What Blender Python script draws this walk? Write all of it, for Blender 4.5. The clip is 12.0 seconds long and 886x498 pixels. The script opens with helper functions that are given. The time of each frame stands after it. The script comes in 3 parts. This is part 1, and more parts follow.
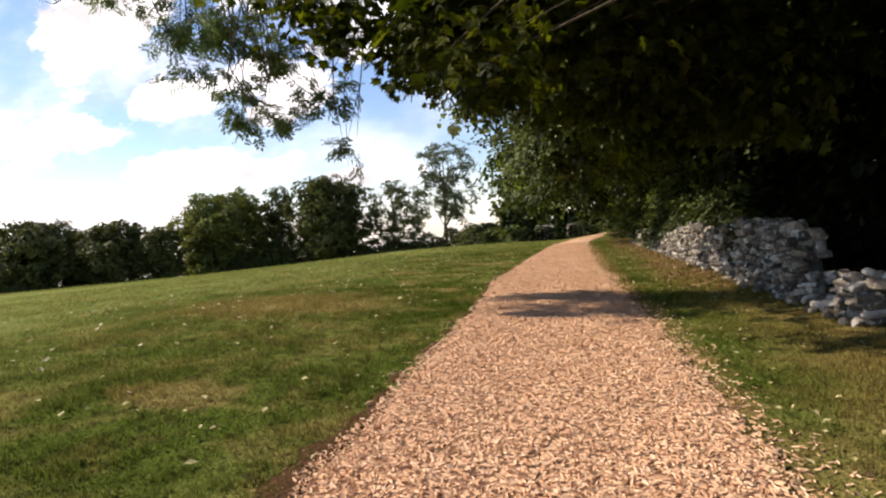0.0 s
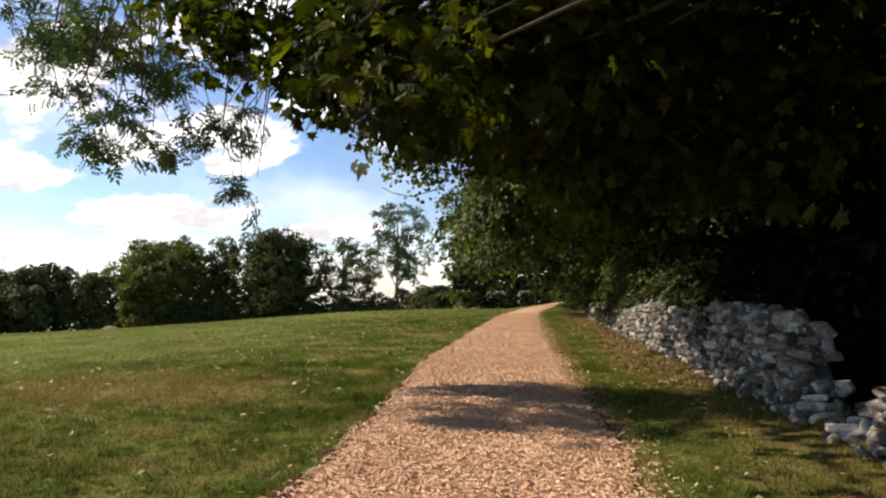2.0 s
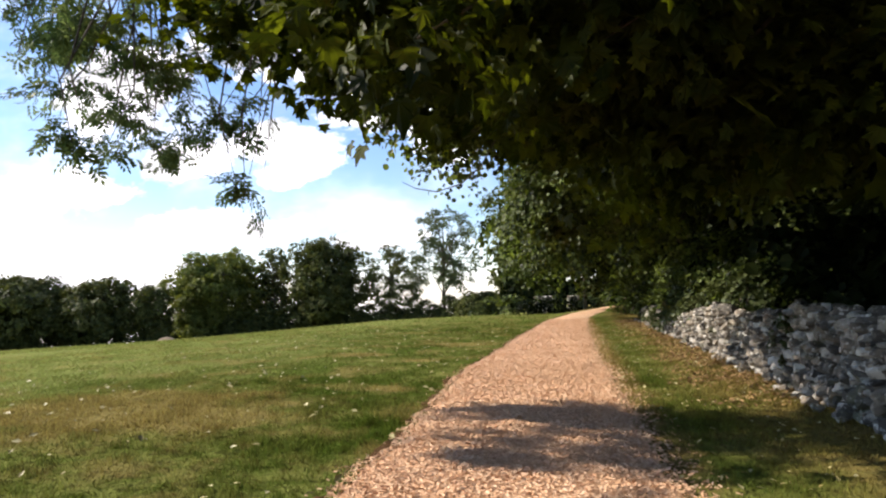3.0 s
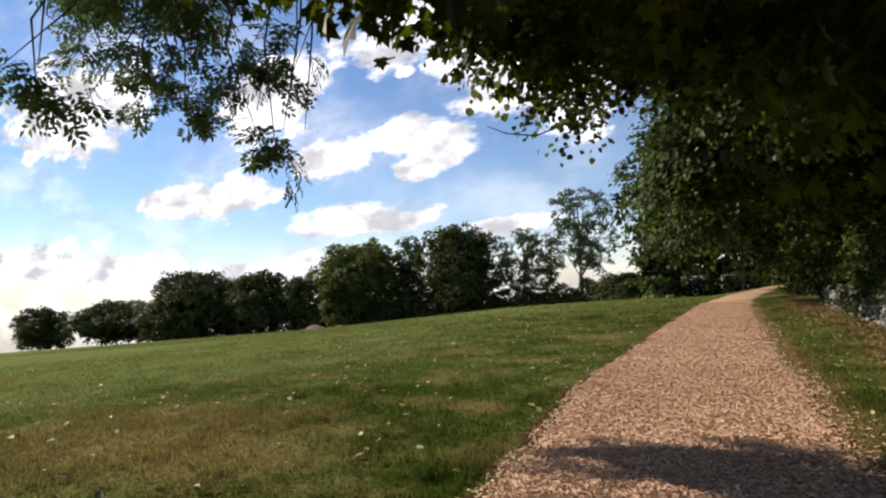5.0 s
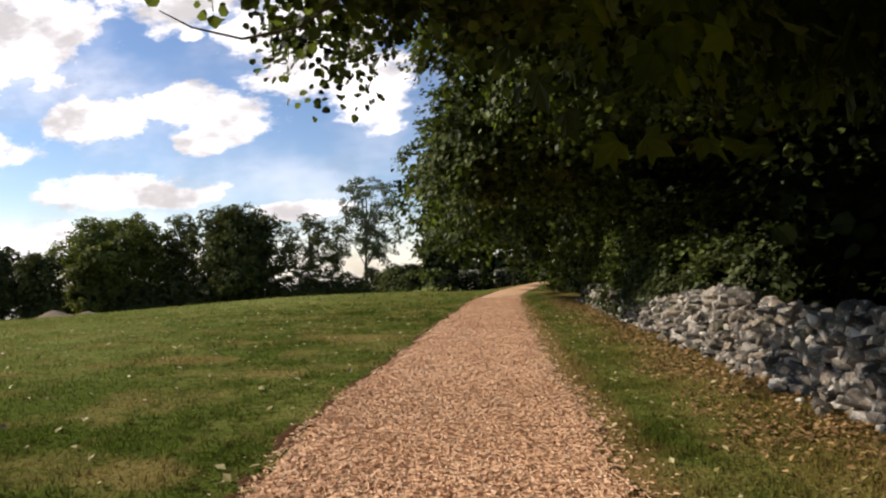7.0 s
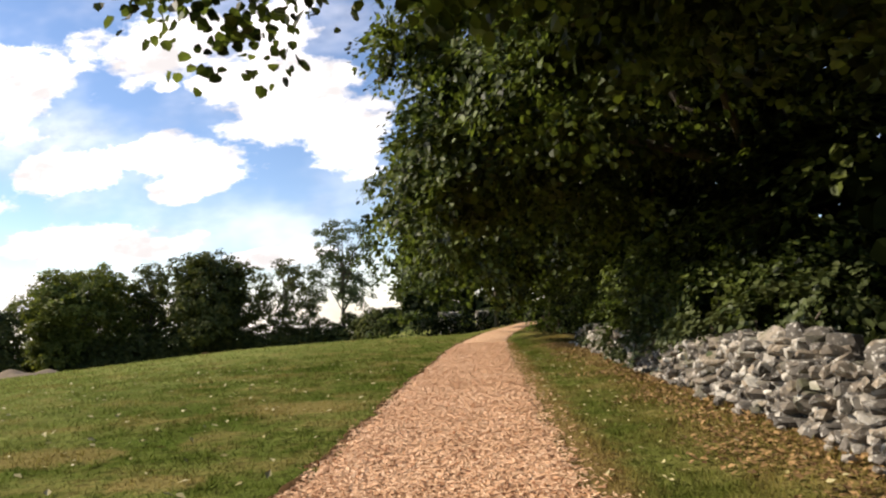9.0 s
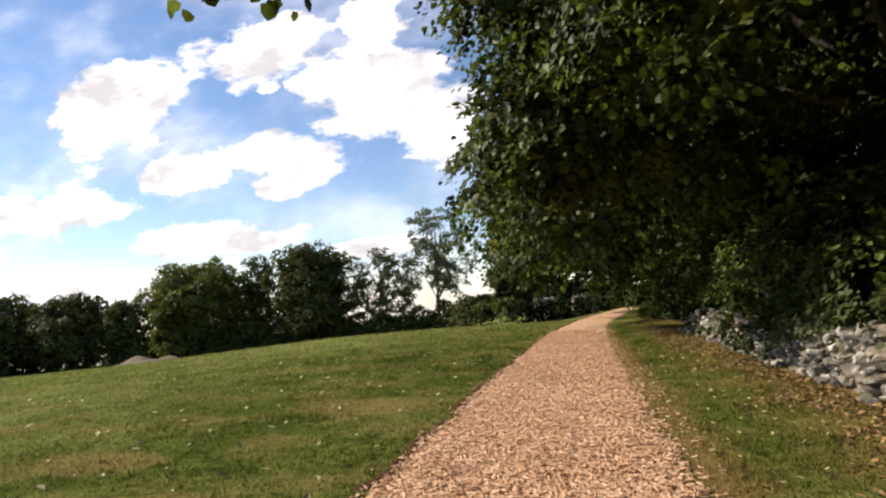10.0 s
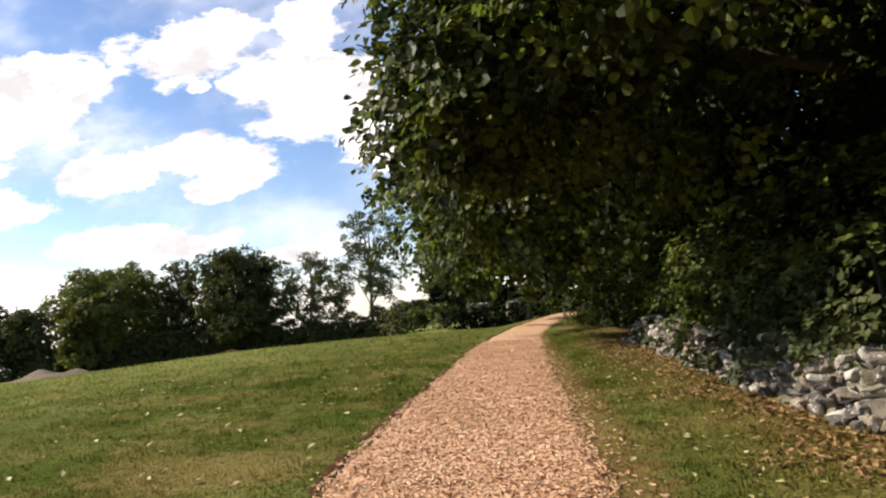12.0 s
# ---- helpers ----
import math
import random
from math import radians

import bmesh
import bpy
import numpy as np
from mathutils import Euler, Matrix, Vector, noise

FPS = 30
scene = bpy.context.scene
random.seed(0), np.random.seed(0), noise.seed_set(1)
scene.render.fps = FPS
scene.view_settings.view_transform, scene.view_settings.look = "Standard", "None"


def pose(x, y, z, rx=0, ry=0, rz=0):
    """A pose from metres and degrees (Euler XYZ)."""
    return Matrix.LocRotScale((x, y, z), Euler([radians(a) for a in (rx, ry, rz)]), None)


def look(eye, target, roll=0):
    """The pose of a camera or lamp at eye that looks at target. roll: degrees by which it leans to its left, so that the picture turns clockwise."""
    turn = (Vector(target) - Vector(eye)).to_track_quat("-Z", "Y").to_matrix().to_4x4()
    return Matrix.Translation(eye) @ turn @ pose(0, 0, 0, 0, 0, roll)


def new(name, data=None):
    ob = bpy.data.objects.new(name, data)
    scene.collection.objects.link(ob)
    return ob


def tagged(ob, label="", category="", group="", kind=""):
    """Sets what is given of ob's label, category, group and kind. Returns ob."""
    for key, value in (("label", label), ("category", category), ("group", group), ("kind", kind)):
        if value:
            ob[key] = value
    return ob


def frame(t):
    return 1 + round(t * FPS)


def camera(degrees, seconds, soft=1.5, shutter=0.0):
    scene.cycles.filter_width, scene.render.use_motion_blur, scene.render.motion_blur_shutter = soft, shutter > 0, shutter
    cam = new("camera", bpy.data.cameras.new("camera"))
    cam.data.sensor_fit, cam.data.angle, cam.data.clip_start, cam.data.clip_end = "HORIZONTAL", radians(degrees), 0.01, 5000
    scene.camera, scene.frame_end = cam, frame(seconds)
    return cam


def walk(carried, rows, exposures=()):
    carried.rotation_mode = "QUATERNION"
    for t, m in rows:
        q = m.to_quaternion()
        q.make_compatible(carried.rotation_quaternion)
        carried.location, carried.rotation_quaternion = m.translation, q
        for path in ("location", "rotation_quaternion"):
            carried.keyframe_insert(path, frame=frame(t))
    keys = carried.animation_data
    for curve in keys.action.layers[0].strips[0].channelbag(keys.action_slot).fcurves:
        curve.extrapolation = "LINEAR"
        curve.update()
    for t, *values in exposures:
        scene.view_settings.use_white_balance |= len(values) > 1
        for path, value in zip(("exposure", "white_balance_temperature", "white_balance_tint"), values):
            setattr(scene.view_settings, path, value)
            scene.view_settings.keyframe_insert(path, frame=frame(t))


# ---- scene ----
cam = camera(72.8, 12.0, soft=2.2)
PATH = [  # seconds, x, y, z, yaw, pitch, roll
    (0.0, 0.000, 0.000, 1.435, 11.81, -2.36, 2.72),
    (0.5, -0.003, 0.577, 1.466, 17.59, -2.36, 2.67),
    (1.0, -0.043, 1.143, 1.503, 13.28, -2.03, 1.34),
    (1.5, 0.061, 1.734, 1.511, 15.19, 0.53, 1.29),
    (2.0, 0.146, 2.344, 1.538, 7.47, 3.37, -0.16),
    (2.5, 0.254, 2.948, 1.499, 7.38, 0.18, 2.67),
    (3.0, 0.252, 3.529, 1.524, 12.06, 3.99, 1.00),
    (3.5, 0.228, 4.130, 1.531, 13.94, 0.62, 2.20),
    (3.7, 0.247, 4.378, 1.522, 16.45, 1.33, 2.64),
    (5.3, -0.000, 6.414, 1.505, 25.27, 2.92, 2.57),
    (5.5, -0.026, 6.660, 1.514, 22.00, 1.71, 0.79),
    (6.0, 0.026, 7.283, 1.486, 14.19, 2.07, 2.43),
    (6.5, 0.028, 7.903, 1.508, 11.67, 2.36, 2.56),
    (7.0, -0.014, 8.483, 1.514, 5.06, 1.33, 0.30),
    (7.2, -0.005, 8.740, 1.475, 6.43, 3.00, 0.42),
    (8.8, -0.053, 10.809, 1.514, 4.07, 4.30, 1.36),
    (9.0, -0.064, 11.074, 1.524, 3.19, 5.26, 2.16),
    (9.5, -0.013, 11.736, 1.479, 7.74, 6.01, 2.60),
    (10.0, -0.004, 12.417, 1.481, 12.26, 4.41, 3.01),
    (10.5, 0.039, 13.063, 1.484, 6.31, 2.98, 1.86),
    (11.0, 0.097, 13.719, 1.501, 8.77, 3.07, 2.90),
    (11.5, 0.081, 14.336, 1.512, 4.57, 4.09, 2.37),
    (12.0, 0.095, 15.013, 1.489, 6.29, 4.58, 3.38),
]
EXPOSURES = [  # seconds, stops, kelvin, tint
    (0.0, 0.6, 6900.0, 15.0), (1.5, 0.6, 6700.0, 12.0), (2.0, 0.45, 6700.0, 12.0), (2.5, 0.85, 6600.0, 12.0), (3.7, 0.8, 6500.0, 11.0),
    (5.3, -0.1, 6300.0, 11.0), (5.5, -0.15, 6300.0, 11.0), (6.5, 0.15, 6600.0, 12.0), (7.2, 0.15, 6800.0, 13.0),
    (8.8, 0.5, 6900.0, 12.0), (9.5, 0.55, 6900.0, 12.0), (10.5, 0.2, 6600.0, 12.0), (11.0, 0.3, 6600.0, 12.0),
    (12.0, 0.5, 6800.0, 13.0)]
walk(cam, [(t, pose(x, y, z, 90 + p, r, w)) for t, x, y, z, w, p, r in PATH], EXPOSURES)

# ---- sky and sun ----
SUN = Vector((-0.94, 0.08, 0.64)).normalized()
sun = new("sun", bpy.data.lights.new("sun", "SUN"))
sun.data.energy, sun.data.angle, sun.data.color = 5.0, radians(0.6), (1.0, 0.92, 0.78)
sun.matrix_world = look((-30, 20, 25), Vector((-30, 20, 25)) - SUN)


class Nodes:
    """Short hand for node trees."""

    def __init__(self, tree):
        self.tree = tree
        tree.nodes.clear()

    def add(self, kind, **inputs):
        n = self.tree.nodes.new(kind)
        for k, v in inputs.items():
            key = int(k[1:]) if k[0] == "i" and k[1:].isdigit() else k.replace("_", " ")
            self.put(n.inputs[key], v)
        return n

    def put(self, socket, v):
        if isinstance(v, bpy.types.Node):
            v = v.outputs[0]
        if isinstance(v, bpy.types.NodeSocket):
            self.tree.links.new(v, socket)
        else:
            socket.default_value = v

    def math(self, op, a, b=0.0, c=0.0, clamp=False):
        n = self.add("ShaderNodeMath")
        n.operation, n.use_clamp = op, clamp
        self.put(n.inputs[0], a), self.put(n.inputs[1], b), self.put(n.inputs[2], c)
        return n.outputs[0]

    def step(self, v, lo, hi, a=0.0, b=1.0):
        n = self.add("ShaderNodeMapRange", i0=v, i1=lo, i2=hi, i3=a, i4=b)
        n.interpolation_type = "SMOOTHSTEP"
        return n.outputs[0]

    def noise(self, vec, scale, detail=3.0, rough=0.55, out=0):
        return self.add("ShaderNodeTexNoise", Vector=vec, Scale=scale, Detail=detail, Roughness=rough).outputs[out]

    def vector(self, op, a, b):
        n = self.add("ShaderNodeVectorMath")
        n.operation = op
        self.put(n.inputs[0], a), self.put(n.inputs[1], b)
        return n

    def mix(self, f, a, b):
        n = self.add("ShaderNodeMix")
        n.data_type = "RGBA"
        self.put(n.inputs[0], f), self.put(n.inputs[6], a), self.put(n.inputs[7], b)
        return n.outputs[2]


# clouds: direction (x / y, z / y) of each puff and its half width and height
CLOUDS = [
    (-.716, .255, .115, .042), (-.55, .281, .08, .04), (-.456, .255, .09, .042), (-.52, .214, .05, .025),
    (-.658, .13, .16, .033), (-.56, .12, .09, .022), (-.85, .40, .14, .10), (-.537, .475, .15, .06),
    (-.412, .40, .07, .04), (-.32, .367, .14, .085), (-.21, .30, .08, .07), (-.318, .50, .07, .05),
    (-.347, .09, .10, .018), (-.527, .40, .022, .012), (-1.05, .205, .24, .045), (-1.5, .484, .3, .14),
    (-1.36, .07, .25, .03), (-.78, .04, .12, .03), (-1.15, .03, .3, .03), (-1.75, .1, .3, .05)]
world = bpy.data.worlds.new("sky")
scene.world = world
world.use_nodes = True
nt = Nodes(world.node_tree)
sky = nt.add("ShaderNodeTexSky")
sky.sky_type, sky.sun_disc = "NISHITA", False
sky.sun_elevation, sky.sun_rotation = math.asin(SUN.z), math.atan2(SUN.x, SUN.y) % (2 * math.pi)
sky.air_density, sky.dust_density, sky.ozone_density = 1.0, 0.0, 3.0
way = nt.add("ShaderNodeTexCoord").outputs["Generated"]
sep = nt.add("ShaderNodeSeparateXYZ", Vector=way)
ahead = nt.math("MAXIMUM", sep.outputs[1], 0.05)
u, v = nt.math("DIVIDE", sep.outputs[0], ahead), nt.math("DIVIDE", sep.outputs[2], ahead)
uv = nt.add("ShaderNodeCombineXYZ", X=u, Y=nt.math("MULTIPLY", v, 1.8), Z=0.0)
puffs = -9.0
for cu, cv, a, b in CLOUDS:
    du, dv = nt.math("MULTIPLY_ADD", u, 1 / a, -cu / a), nt.math("MULTIPLY_ADD", v, 1 / b, -cv / b)
    r = nt.math("SQRT", nt.math("ADD", nt.math("MULTIPLY", du, du), nt.math("MULTIPLY", dv, dv)))
    puffs = nt.math("MAXIMUM", puffs, nt.math("SUBTRACT", 1.0, r))
ragged = nt.math("MULTIPLY_ADD", nt.noise(uv, 9.0, 8.0, 0.62), 2.6, -1.3)
front = nt.step(nt.math("ADD", nt.math("MAXIMUM", puffs, -0.8), ragged), -0.15, 0.28)
veil = nt.math("MULTIPLY", nt.step(nt.noise(uv, 3.0, 4.0), 0.40, 0.72), 0.40)
front = nt.math("MAXIMUM", front, veil)
rest = nt.step(nt.noise(way, 3.5, 6.0, 0.6), 0.55, 0.67)
cover = nt.mix(nt.step(sep.outputs[1], 0.1, 0.35), rest, front)
haze = nt.step(sep.outputs[2], 0.10, -0.03, 0.0, 0.42)
cover = nt.math("MAXIMUM", cover, haze)
shade = nt.step(nt.noise(uv, 7.0, 6.0), 0.36, 0.58, 0.52, 1.04)
white = nt.vector("SCALE", (22.5, 22.0, 22.8), (0, 0, 0))
nt.put(white.inputs["Scale"], shade)
back = nt.add("ShaderNodeBackground", Color=nt.mix(cover, nt.vector("MULTIPLY", sky, (2.0, 2.0, 2.15)).outputs[0], white), Strength=0.056)
nt.add("ShaderNodeOutputWorld", Surface=back)


# ---- materials ----
def material(name, build):
    m = bpy.data.materials.new(name)
    m.use_nodes = True
    n = Nodes(m.node_tree)
    n.add("ShaderNodeOutputMaterial", Surface=build(n))
    return m


def place(n):
    return n.add("ShaderNodeNewGeometry").outputs["Position"]


def island(n):
    return n.add("ShaderNodeNewGeometry").outputs["Random Per Island"]


def surface(n, color, rough=0.9, bump=None, dist=0.02, strength=0.6, spec=0.3):
    b = n.add("ShaderNodeBsdfPrincipled", Base_Color=color, Roughness=rough)
    n.put(b.inputs["Specular IOR Level"], spec)
    if bump is not None:
        n.put(b.inputs["Normal"], n.add("ShaderNodeBump", Height=bump, Distance=dist, Strength=strength))
    return b


def turf(n, p):
    """Colour of mown grass: greens, dry straw in patches, bare soil along the path."""
    c = n.mix(n.step(n.noise(p, 0.35, 4.0), 0.38, 0.62), (0.076, 0.108, 0.019, 1), (0.152, 0.166, 0.044, 1))
    c = n.mix(n.step(n.noise(p, 2.6, 5.0), 0.44, 0.64), c, (0.074, 0.096, 0.018, 1))
    c = n.mix(n.step(n.noise(p, 7.0, 4.0, 0.6), 0.50, 0.64, 0.0, 0.8), c, (0.040, 0.043, 0.010, 1))
    dry = n.step(n.noise(p, 0.9, 5.0, 0.65), 0.46, 0.66, 0.0, 0.6)
    s = n.add("ShaderNodeSeparateXYZ", Vector=p)
    q = n.math("MULTIPLY_ADD", s.outputs[0], 1 / 2.6, 5.3 / 2.6), n.math("MULTIPLY_ADD", s.outputs[1], 1 / 2.1, -10.2 / 2.1)
    r = n.math("ADD", n.math("MULTIPLY", q[0], q[0]), n.math("MULTIPLY", q[1], q[1]))
    r = n.math("ADD", r, n.math("MULTIPLY_ADD", n.noise(p, 1.6, 5.0, 0.65), 2.4, -1.2))
    dry = n.math("MAXIMUM", dry, n.step(r, 1.1, 0.2, 0.0, 0.85))
    for px, py, a, b in ((-4.85, 17.65, 0.9, 0.5), (-2.6, 12.6, 0.5, 0.4), (-3.1, 16.6, 0.6, 0.35), (-3.4, 4.6, 0.7, 0.5), (-2.9, 20.5, 1.3, 0.9)):
        q = n.math("MULTIPLY_ADD", s.outputs[0], 1 / a, -px / a), n.math("MULTIPLY_ADD", s.outputs[1], 1 / b, -py / b)
        r = n.math("ADD", n.math("MULTIPLY", q[0], q[0]), n.math("MULTIPLY", q[1], q[1]))
        r = n.math("ADD", r, n.math("MULTIPLY_ADD", n.noise(p, 4.0, 4.0, 0.65), 2.4, -1.2))
        dry = n.math("MAXIMUM", dry, n.step(r, 1.1, 0.2, 0.0, 0.8))
    verge = n.step(n.math("ADD", s.outputs[0], n.math("MULTIPLY_ADD", n.noise(p, 1.1, 4.0), 2.2, -1.1)), 1.1, 3.1, 0.0, 0.68)
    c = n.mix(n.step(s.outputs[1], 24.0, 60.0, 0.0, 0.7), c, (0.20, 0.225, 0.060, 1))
    c = n.mix(n.step(n.math("ADD", s.outputs[0], n.math("MULTIPLY_ADD", n.noise(p, 0.5, 4.0), 8.0, -4.0)), -3.5, -11.0, 0.0, 0.75), c, (0.225, 0.250, 0.076, 1))
    c = n.mix(dry, c, (0.25, 0.19, 0.072, 1))
    worn = n.math("MULTIPLY", n.step(s.outputs[0], 0.5, 0.8), n.step(n.math("ADD", s.outputs[0], n.math("MULTIPLY_ADD", n.noise(p, 3.0, 4.0), 0.8, -0.4)), 1.45, 1.0, 0.0, 0.5))
    c = n.mix(worn, c, (0.29, 0.165, 0.078, 1))
    c = n.mix(verge, c, (0.21, 0.145, 0.055, 1))
    # Past the wall the ground turns dark brown.
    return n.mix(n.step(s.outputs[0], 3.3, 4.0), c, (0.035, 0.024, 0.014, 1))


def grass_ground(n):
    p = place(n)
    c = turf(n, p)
    c = n.mix(n.step(n.noise(p, 14.0, 4.0), 0.45, 0.75, 0.0, 0.6), c, (0.055, 0.062, 0.018, 1))
    h = n.math("ADD", n.noise(p, 30.0, 4.0), n.noise(p, 5.0, 3.0))
    return surface(n, c, 0.95, h, 0.05, 0.9, 0.0)


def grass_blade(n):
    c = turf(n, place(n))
    hsv = n.add("ShaderNodeHueSaturation", Color=c, Hue=n.math("MULTIPLY_ADD", island(n), 0.03, 0.487), Saturation=1.05, Value=n.math("MULTIPLY_ADD", island(n), 0.85, 0.70))
    d = n.add("ShaderNodeBsdfDiffuse", Color=hsv)
    t = n.add("ShaderNodeBsdfTranslucent", Color=hsv)
    return n.add("ShaderNodeMixShader", i0=0.35, i1=d, i2=t)


def chip_color(n, r, p):
    c = n.add("ShaderNodeValToRGB", i0=r)
    e = c.color_ramp.elements
    e[0].color, e[1].color = (0.42, 0.215, 0.115, 1), (0.77, 0.53, 0.355, 1)
    m = e.new(0.35)
    m.color = (0.585, 0.345, 0.200, 1)
    return n.mix(n.step(n.noise(p, 0.7, 4.0), 0.4, 0.7, 0.0, 0.4), c, (0.50, 0.28, 0.15, 1))


def chip_bed(n):
    p = place(n)
    vor = n.add("ShaderNodeTexVoronoi", Vector=p, Scale=32.0, Randomness=1.0)
    r = n.add("ShaderNodeSeparateColor", Color=vor.outputs["Color"]).outputs[0]
    return surface(n, chip_color(n, r, p), 0.9, vor.outputs["Distance"], 0.02, 0.8)


def chip_wood(n):
    p = place(n)
    return surface(n, chip_color(n, n.math("MULTIPLY_ADD", island(n), 0.9, 0.1), p), 0.8, n.noise(p, 160.0), 0.003, 0.4)


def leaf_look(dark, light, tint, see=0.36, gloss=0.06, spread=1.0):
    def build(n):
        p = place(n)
        # Noise gathers bright and dark leaves, painting sunlit and shaded clumps.
        lit_clumps = n.step(n.noise(p, 1.5, 3.0, 0.6), 0.40, 0.62, -0.18, 0.42)
        c = n.mix(n.math("POWER", n.math("ADD", n.math("MULTIPLY", island(n), 0.75), lit_clumps, clamp=True), spread), (*dark, 1), (*light, 1))
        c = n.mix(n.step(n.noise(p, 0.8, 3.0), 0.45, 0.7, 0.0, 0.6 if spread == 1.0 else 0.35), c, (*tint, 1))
        b = n.add("ShaderNodeBsdfPrincipled", Base_Color=c, Roughness=0.48)
        n.put(b.inputs["Specular IOR Level"], gloss)
        t = n.add("ShaderNodeBsdfTranslucent", Color=n.add("ShaderNodeHueSaturation", Color=c, Saturation=1.15, Value=1.7))
        return n.add("ShaderNodeMixShader", i0=see, i1=b, i2=t)
    return build


def bark(n):
    p = place(n)
    s = n.vector("MULTIPLY", p, (9.0, 9.0, 1.6))
    h = n.noise(s, 2.0, 6.0, 0.65)
    c = n.mix(h, (0.035, 0.028, 0.020, 1), (0.16, 0.13, 0.095, 1))
    return surface(n, n.mix(n.step(n.noise(p, 1.2), 0.5, 0.7, 0.0, 0.5), c, (0.07, 0.085, 0.04, 1)), 0.95, h, 0.04, 1.0)


def stone(n):
    p = place(n)
    r = n.math("FRACT", n.math("ADD", n.add("ShaderNodeObjectInfo").outputs["Random"], n.math("MULTIPLY", island(n), 3.7)))
    c = n.add("ShaderNodeValToRGB", i0=r)
    e = c.color_ramp.elements
    e[0].color, e[1].color = (0.07, 0.061, 0.052, 1), (0.62, 0.575, 0.50, 1)
    for at, tone in ((0.3, (0.15, 0.131, 0.112, 1)), (0.55, (0.27, 0.218, 0.162, 1)), (0.78, (0.37, 0.335, 0.29, 1))):
        e.new(at).color = tone
    c = n.mix(n.step(n.noise(p, 9.0, 5.0, 0.7), 0.48, 0.66, 0.0, 0.8), c, (0.070, 0.064, 0.056, 1))
    c = n.mix(n.step(n.noise(p, 19.0, 4.0), 0.56, 0.66, 0.0, 0.7), c, (0.58, 0.55, 0.50, 1))
    c = n.mix(n.step(n.noise(p, 2.6, 4.0), 0.54, 0.72, 0.0, 0.6), c, (0.10, 0.105, 0.045, 1))
    h = n.math("ADD", n.noise(p, 12.0, 5.0, 0.65), n.math("MULTIPLY", n.noise(p, 55.0, 3.0), 0.4))
    return surface(n, c, 0.92, h, 0.03, 0.8)


def rubble(n):
    p = place(n)
    return surface(n, n.mix(n.noise(p, 9.0, 5.0), (0.03, 0.027, 0.022, 1), (0.14, 0.125, 0.10, 1)), 1.0, n.noise(p, 14.0, 4.0), 0.05, 1.0)


def litter(n):
    c = n.add("ShaderNodeValToRGB", i0=island(n))
    e = c.color_ramp.elements
    e[0].color, e[1].color = (0.09, 0.045, 0.018, 1), (0.38, 0.235, 0.10, 1)
    return surface(n, c, 0.8)


def pale_leaf(n):
    return surface(n, n.mix(island(n), (0.26, 0.21, 0.07, 1), (0.52, 0.46, 0.25, 1)), 0.6)


def soil(n):
    p = place(n)
    # Soil brown taken darker than its own, with shadow put into the colour.
    return surface(n, n.mix(n.noise(p, 12.0, 5.0), (0.030, 0.020, 0.011, 1), (0.12, 0.066, 0.034, 1)), 1.0, n.noise(p, 25.0, 4.0), 0.03, 1.0, 0.0)


def sand(n):
    p = place(n)
    return surface(n, n.mix(n.noise(p, 0.8, 5.0), (0.10, 0.075, 0.048, 1), (0.30, 0.225, 0.15, 1)), 0.95, n.noise(p, 2.0, 4.0), 0.2)


SHADED_GROUND = material("shadowed soil and turf", soil)
GRASS, BLADE = material("mown grass", grass_ground), material("grass blades", grass_blade)
BED, CHIP = material("wood chip bed", chip_bed), material("wood chips", chip_wood)
# Lime and sycamore run near black to bright: canopy shade and sun painted in.
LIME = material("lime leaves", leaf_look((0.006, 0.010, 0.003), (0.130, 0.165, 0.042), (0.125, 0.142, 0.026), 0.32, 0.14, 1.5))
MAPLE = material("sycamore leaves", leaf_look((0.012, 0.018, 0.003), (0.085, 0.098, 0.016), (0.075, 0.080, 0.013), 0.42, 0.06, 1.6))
ASH = material("ash leaves", leaf_look((0.045, 0.072, 0.026), (0.110, 0.140, 0.056), (0.120, 0.138, 0.045), 0.42, 0.12))
IVY = material("ivy leaves", leaf_look((0.026, 0.038, 0.012), (0.085, 0.100, 0.038), (0.060, 0.066, 0.02), 0.15, 0.2))
# Near-black leaf colour that paints the deep shade inside the wood.
SHADE_LEAF = material("shade-dark leaf", leaf_look((0.004, 0.007, 0.002), (0.018, 0.025, 0.007), (0.010, 0.014, 0.004), 0.05, 0.02, 2.0))
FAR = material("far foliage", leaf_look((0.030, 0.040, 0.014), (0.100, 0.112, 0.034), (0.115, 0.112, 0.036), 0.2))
# Brighter copy of the far foliage: sunlight on one oak put into its colour.
OAK_LIT = material("sun-brightened oak foliage", leaf_look((0.070, 0.090, 0.022), (0.170, 0.190, 0.050), (0.200, 0.195, 0.050), 0.28))
PALE_ASH = material("grey-green ash foliage", leaf_look((0.060, 0.078, 0.040), (0.110, 0.130, 0.062), (0.100, 0.115, 0.060), 0.3))
BARK, STONE, RUBBLE = material("bark", bark), material("limestone", stone), material("dark rubble", rubble)
LITTER, PALE, SAND = material("brown leaf litter", litter), material("pale fallen leaves", pale_leaf), material("bunker sand", sand)

# ---- helpers for meshes ----
rng = np.random.default_rng(5)


